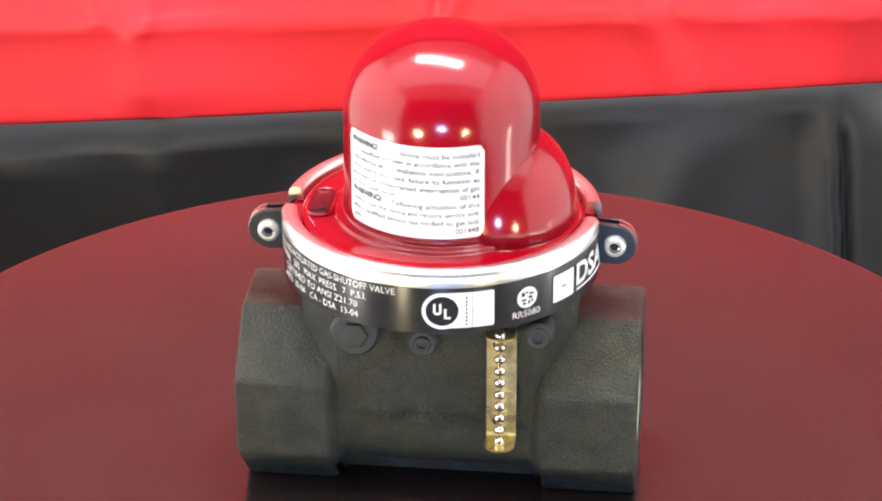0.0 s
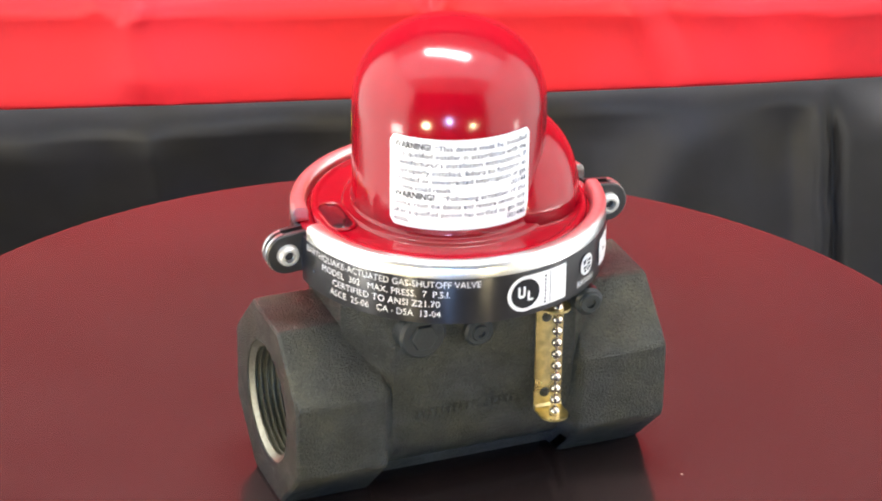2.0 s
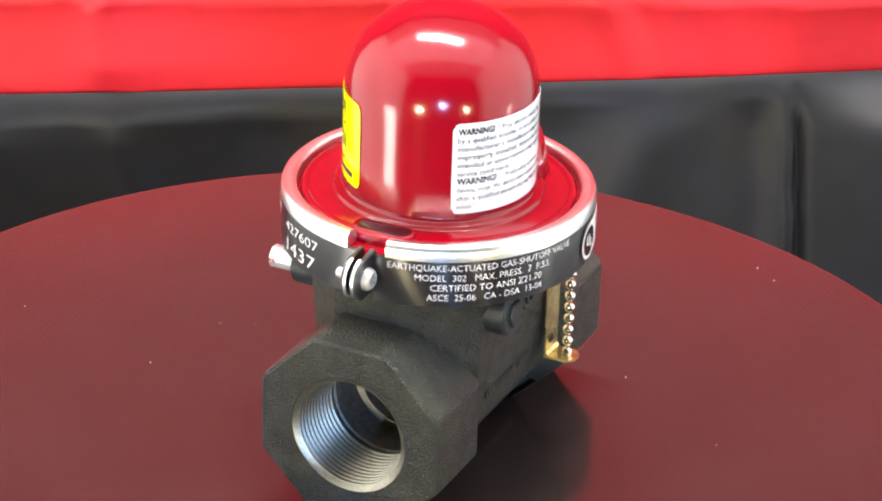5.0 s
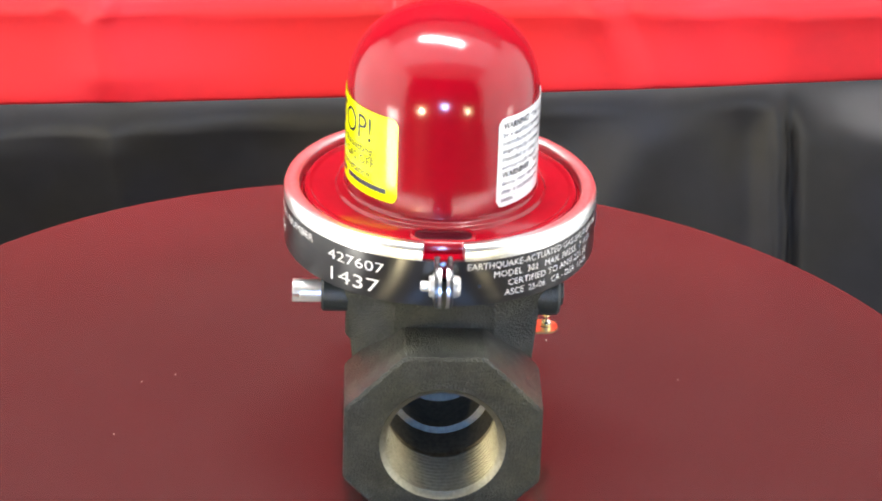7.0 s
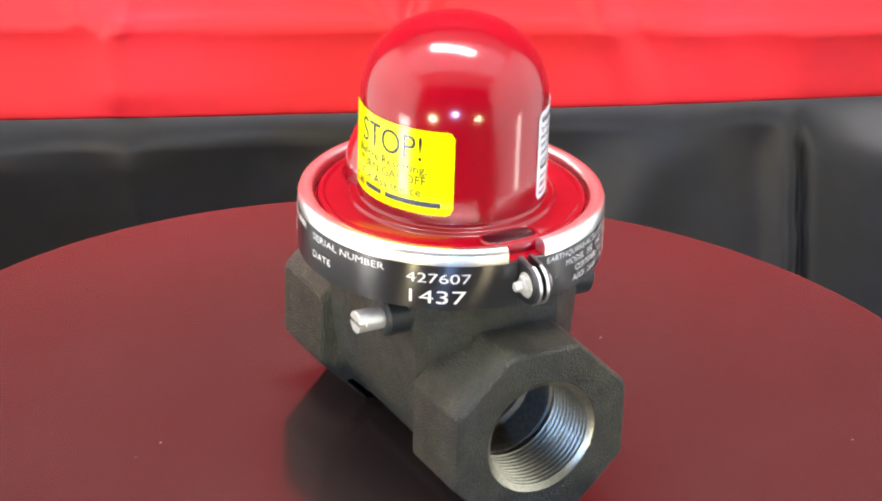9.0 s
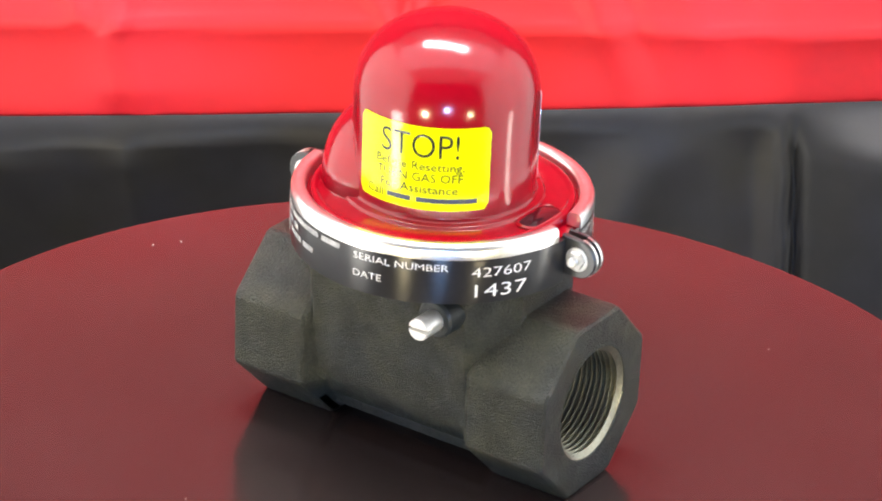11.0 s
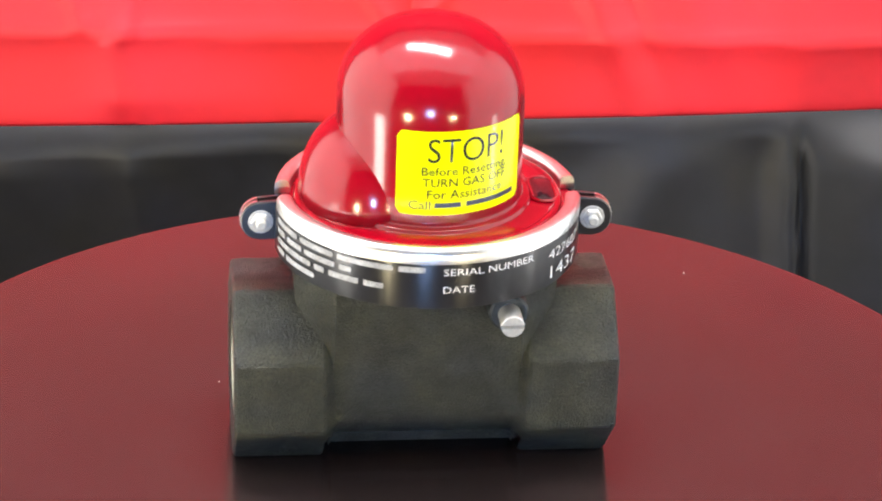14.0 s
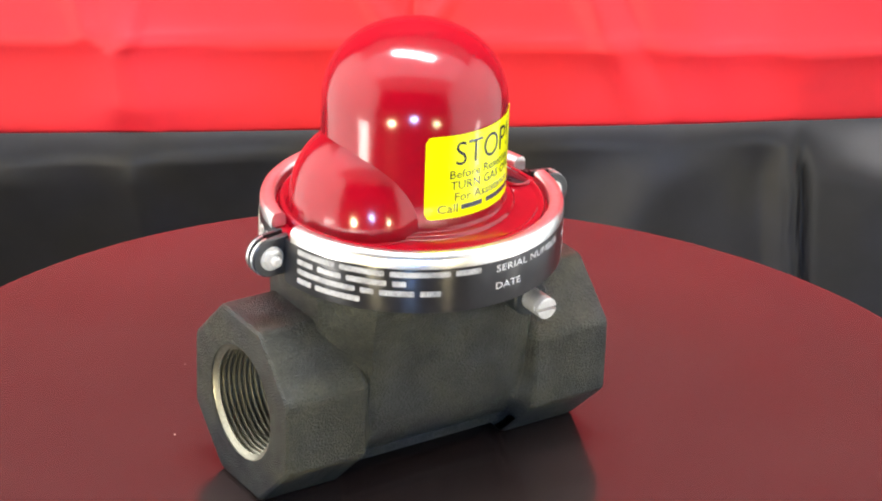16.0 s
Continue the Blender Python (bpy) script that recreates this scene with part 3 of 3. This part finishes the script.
def build_band(valve):
    R = BAND_R + 0.0002
    # front half
    front_back = []
    for a0, a1, l0, l1 in ((-176.5, -3.5, -172.5, -7.0), (3.5, 176.5, 7.0, 172.5)):
        bm = bmesh.new()
        lathe(bm, band_profile(), 110, a0, a1)
        band = part("clamp_band", bm, BAND_BLACK, valve, "black anodised clamp band with white print", smooth=40)
        bm = bmesh.new()
        lathe(bm, lip_profile(), 110, l0, l1)
        part("band_lip", bm, SILVER, band, "bare bright aluminium lip", smooth=40)
        front_back.append(band)
    front, back = front_back
    mid = -135.7
    for text, z, h, arc, c in (
        ("EARTHQUAKE-ACTUATED GAS-SHUTOFF VALVE", 0.0876, 0.0022, 71.5, mid),
        ("MODEL  302   MAX. PRESS.  7  P.S.I.", 0.0842, 0.0022, 51.0, mid - 0.5),
        ("CERTIFIED TO ANSI Z21.70", 0.0808, 0.0022, 42.0, mid + 0.5),
        ("ASCE  25-06   CA - DSA  13-04", 0.0774, 0.0022, 43.5, mid),
    ):
        text_part(text, R, c, z, h, arc, WHITE_INK, front, align="CENTER", bold=-0.002)
    # round approval mark with its white panel
    arc_plate("mark_panel", R, -82.5, -65.5, 0.0772, 0.0892, WHITE_INK, front, corner=0.0003)
    arc_disc("mark_disc", R, -83.6, 0.0832, 0.0, 0.0062, WHITE_INK, front, lift=0.00045)
    arc_disc("mark_field", R, -83.6, 0.0832, 0.0, 0.0050, BLACK_INK, front, lift=0.00055)
    for x0, x1, z0, z1 in ((-86.6, -85.8, 0.0826, 0.0858), (-84.6, -83.8, 0.0826, 0.0858), (-86.2, -84.2, 0.0820, 0.0828), (-82.9, -82.1, 0.0806, 0.0840), (-82.9, -80.7, 0.0806, 0.0813)):
        arc_plate("mark_stroke", R, x0, x1, z0, z1, WHITE_INK, front, corner=0.0001, lift=0.00062, thick=0.00005)
    for i in range(8):
        arc_plate("fine_print", R, -75.6, -74.9, 0.0780 + 0.0013 * i, 0.0787 + 0.0013 * i, GREY_INK, front, lift=0.00028, thick=0.00005)
    arc_plate("fine_print", R, -73.2, -73.0, 0.0776, 0.0888, GREY_INK, front, lift=0.00028, thick=0.00005)
    # small hole near the ear, its shade drawn as a flat dark dot
    arc_disc("hole_dot", R, -167.0, 0.0818, 0.0, 0.0006, GREY_INK, front, lift=0.0001)
    # city seal
    arc_disc("seal_ring", R, -53.0, 0.0842, 0.0, 0.0036, WHITE_INK, front)
    for dx, dz, w, h in ((-2.4, 0.0006, 1.3, 0.0014), (-0.6, 0.0014, 0.5, 0.0009), (0.5, 0.0010, 2.0, 0.0006), (0.4, -0.0004, 1.5, 0.0008), (-2.3, -0.0010, 1.8, 0.0006), (-1.9, -0.0022, 1.2, 0.0007), (0.3, -0.0022, 0.7, 0.0012), (1.5, -0.0016, 0.9, 0.0006)):
        arc_plate("seal_block", R, -53.0 + dx, -53.0 + dx + w, 0.0842 + dz, 0.0842 + dz + h, GREY_INK, front, lift=0.00045, thick=0.00005)
    text_part("RR5080", R, -53.0, 0.0776, 0.0022, 11.0, WHITE_INK, front, align="CENTER", bold=-0.002)
    # square mark and bold bars beside it
    arc_plate("square_mark", R, -41.5, -30.8, 0.0788, 0.0880, WHITE_INK, front, corner=0.0003)
    arc_plate("fine_print", R, -37.4, -35.2, 0.0832, 0.0836, GREY_INK, front, lift=0.00028, thick=0.00005)
    text_part("DSA", R, -28.8, 0.0808, 0.0072, 22.5, WHITE_INK, front, bold=0.03)
    arc_plate("fine_print", R, -28.8, -6.0, 0.0790, 0.0796, WHITE_INK, front)
    # back half: company and address lines as bars, then serial number and date
    for a1, z, word in ((83.9, 0.0876, (7, 7, 9, 4)), (56.0, 0.0842, (3, 4, 6, 2)), (68.7, 0.0808, (10, 2, 5, 3)), (39.0, 0.0774, (3, 8))):
        a, per = 11.5, (a1 - 11.5) / (sum(word) + 0.8 * (len(word) - 1))
        for n in word:
            arc_plate("print_bar", R, a, a + per * n, z + 0.0002, z + 0.0021, WORN_PRINT, back, corner=0.0003, lift=0.0, thick=0.00012)
            a += per * (n + 0.8)
    text_part("SERIAL NUMBER", R, 90.4, 0.0868, 0.0024, 36.4, WHITE_INK, back, bold=-0.002)
    text_part("DATE", R, 90.4, 0.0806, 0.0024, 11.6, WHITE_INK, back, bold=-0.002)
    text_part("427607", R, 135.2, 0.0846, 0.0034, 23.6, WHITE_INK, back, bold=-0.004)
    text_part("1437", R, 136.6, 0.0774, 0.0046, 20.6, WHITE_INK, back, bold=-0.004)
    # clamp ears and bolts
    for s in (-1, 1):
        for side in (-1, 1):
            bm = bmesh.new()
            y0, y1 = side * 0.0012, side * 0.0029
            pts = []
            cx, cz, r = 0.0557, 0.0845, 0.0068
            pts.append((0.0495, cz - r + 0.0004))
            for i in range(15):
                a = radians(-90 + 180 * i / 14)
                pts.append((cx + r * math.cos(a), cz + r * math.sin(a)))
            pts.append((0.0495, cz + r + 0.0006))
            ins = [(0.0495 if p[0] < 0.05 else cx + (p[0] - cx) * 0.94, cz + (p[1] - cz) * 0.94) for p in pts]
            loft(bm, [[(s * p[0], y0, p[1]) for p in pts], [(s * p[0], y1 - side * 0.0003, p[1]) for p in pts], [(s * p[0], y1, p[1]) for p in ins]])
            part("clamp_ear", bm, BAND_BLACK, valve, "black ear of the clamp band", smooth=30)
            bm = bmesh.new()
            rim = [(cx + r * 1.02 * math.cos(radians(-80 + 160 * i / 14)), cz + r * 1.02 * math.sin(radians(-80 + 160 * i / 14))) for i in range(15)]
            inner = [(cx + r * 0.9 * math.cos(radians(-80 + 160 * i / 14)), cz + r * 0.9 * math.sin(radians(-80 + 160 * i / 14))) for i in range(15)]
            ring = rim + inner[::-1]
            loft(bm, [[(s * p[0], y0 - side * 0.0004, p[1]) for p in ring], [(s * p[0], y0 + side * 0.0006, p[1]) for p in ring]])
            part("ear_edge", bm, SILVER, valve, "bare metal edge of the ear", smooth=30)
        cx, cz = 0.0557, 0.0845
        bm = bmesh.new()
        lathe(bm, [(0.0, 0.0006), (0.0017, 0.0006), (0.0018, 0.0024), (0.0026, 0.0024), (0.0034, 0.0016), (0.0036, 0.0004), (0.0036, 0.0), (0.0, 0.0)], 28)
        bmesh.ops.transform(bm, matrix=Matrix.Translation((s * cx, -0.0029, cz)) @ Matrix.Rotation(radians(90), 4, "X"), verts=bm.verts[:])
        head = part("bolt_head", bm, STEEL, valve, "bright socket-head bolt", smooth=30)
        bm = bmesh.new()
        rod(bm, (s * cx, -0.0032, cz), (s * cx, -0.0038, cz), 0.00165, 6)
        part("socket", bm, BLACK_INK, head, "dark hexagon socket")
        bm = bmesh.new()
        rod(bm, (s * cx, 0.0029, cz), (s * cx, 0.0046, cz), 0.0034, 6, 0.0004)
        rod(bm, (s * cx, 0.0046, cz), (s * cx, 0.0072, cz), 0.0017, 20, 0.0004)
        rod(bm, (s * cx, 0.0029, cz), (s * cx, 0.0033, cz), 0.0042, 24, 0.0001)
        part("bolt_nut", bm, STEEL, valve, "bright nut on the bolt's end", smooth=30)


def build_chain_bracket(valve):
    cx, yb, w = 0.0215, -0.0312, 0.0047
    bm = bmesh.new()
    # strip with bent feet: thin plate swept along its side profile
    path = [(-0.0108, 0.0288), (-0.0008, 0.0298), (0.0, 0.0306), (0.0, 0.0316), (0.0, 0.0500), (0.0, 0.0690), (0.0, 0.0700)]
    th = 0.0007
    rings = []
    for y, z in path[1:]:
        rings.append([(cx - w, yb + y, z), (cx + w, yb + y, z), (cx + w, yb + y - th, z + (th if z < 0.0311 else 0)), (cx - w, yb + y - th, z + (th if z < 0.0311 else 0))])
    loft(bm, rings)
    for z0, y_end in ((0.0294, -0.0105), (0.0682, -0.0095)):
        pts = [(cx - w, yb)]
        for i in range(13):
            a = radians(180 + 180 * i / 12)
            pts.append((cx + w * math.cos(a), yb + y_end + w * 0.9 + w * 0.9 * math.sin(a)))
        pts.append((cx + w, yb))
        hole = []
        for i in range(len(pts)):
            a = radians(180 + 360 * (i - 1) / len(pts) - 10)
            hole.append((cx + 0.0017 * math.cos(a), yb + y_end + w * 0.9 + 0.0017 * math.sin(a)))
        top = [bm.verts.new((p[0], p[1], z0 + th)) for p in pts]
        bot = [bm.verts.new((p[0], p[1], z0)) for p in pts]
        ht = [bm.verts.new((p[0], p[1], z0 + th)) for p in hole]
        hb = [bm.verts.new((p[0], p[1], z0)) for p in hole]
        n = len(pts)
        for k in range(n):
            j = (k + 1) % n
            for quad in ((top[k], top[j], ht[j], ht[k]), (bot[k], bot[j], hb[j], hb[k]), (top[k], top[j], bot[j], bot[k]), (ht[k], ht[j], hb[j], hb[k])):
                bm.faces.new(quad)
    bracket = part("chain_bracket", bm, YELLOW_ZINC, valve, "yellow zinc-plated bracket strip", smooth=30)
    for z in (0.0355, 0.0630):
        bm = bmesh.new()
        lathe(bm, [(0.0, 0.0008), (0.0010, 0.0007), (0.0016, 0.0003), (0.0017, 0.0)], 20)
        bmesh.ops.transform(bm, matrix=Matrix.Translation((cx - 0.0012, yb - th, z)) @ Matrix.Rotation(radians(90), 4, "X"), verts=bm.verts[:])
        part("rivet", bm, CAST_IRON, bracket, "dark rivet")
    yc = yb - 0.0065
    bead = None
    for i in range(10):
        z = 0.0312 + i * 0.00422
        if bead is None:
            bm = bmesh.new()
            bmesh.ops.create_uvsphere(bm, u_segments=16, v_segments=10, radius=0.0018)
            bead = part("bead", bm, BEAD, bracket, smooth=180)
            bead.location = (cx, yc, z)
        else:
            b = bead.copy()
            scene.collection.objects.link(b)
            b.location = (cx, yc, z)
    bm = bmesh.new()
    rod(bm, (cx, yc, 0.0280), (cx, yc, 0.0705), 0.00045, 10)
    part("bead_wire", bm, BEAD, bracket)


def build_valve():
    valve = tagged(new("gas_shutoff_valve"), "black cast iron gas shutoff valve with a glossy red dome", "valve")
    build_body(valve)
    below = set(valve.children)
    build_dome(valve)
    build_labels(valve)
    build_band(valve)
    for top_part in set(valve.children) - below:  # the clamped top sits a little off the bore's middle
        top_part.location = (-0.0010, 0.0012, 0)
    build_chain_bracket(valve)
    return valve


def build_spot(x, z, colour, watts):
    lamp = tagged(new("spot_lamp"), "small round bright spot lamp on the dark wall", "lamp", group="spot lamps")
    bm = bmesh.new()
    rod(bm, (x, -2.0, z), (x, -1.95, z), 0.07, 32, 0.006)
    part("housing", bm, DARK_WOOD, lamp)
    bm = bmesh.new()
    rod(bm, (x, -1.952, z), (x, -1.94, z), 0.055, 32, 0.004)
    part("lens", bm, lamp_glow("spot_glow", colour, 20.0), lamp, "glowing lens")
    area_lamp("spot_light", (x, -1.93, z), (0, 0, 0.1), 0.09, 0.09, watts, colour).data.shape = "DISK"


build_room()
build_backdrop()
disc = build_turntable()
valve = build_valve()
build_spot(-0.90, -0.18, (1.0, 0.84, 0.50), 30)
build_spot(0.03, 0.10, (0.30, 0.52, 1.0), 17)
build_spot(1.0, -0.16, (1.0, 0.84, 0.50), 14)


# ---- what moves ----
SPEED, BEND = 13.7042, -0.4416 / 64  # degrees a second, and a slight change of pace
VALVE_AT = pose(0.0, -0.0031, 0, 0, 0, -5.31)


def turned(t):
    return pose(0, 0, 0, 0, 0, SPEED * t + BEND * t * (t - 16))


def motions():
    times = [i * 0.5 for i in range(33)]
    walk(disc, [(t, turned(t)) for t in times])
    walk(valve, [(t, turned(t) @ VALVE_AT) for t in times])


motions()
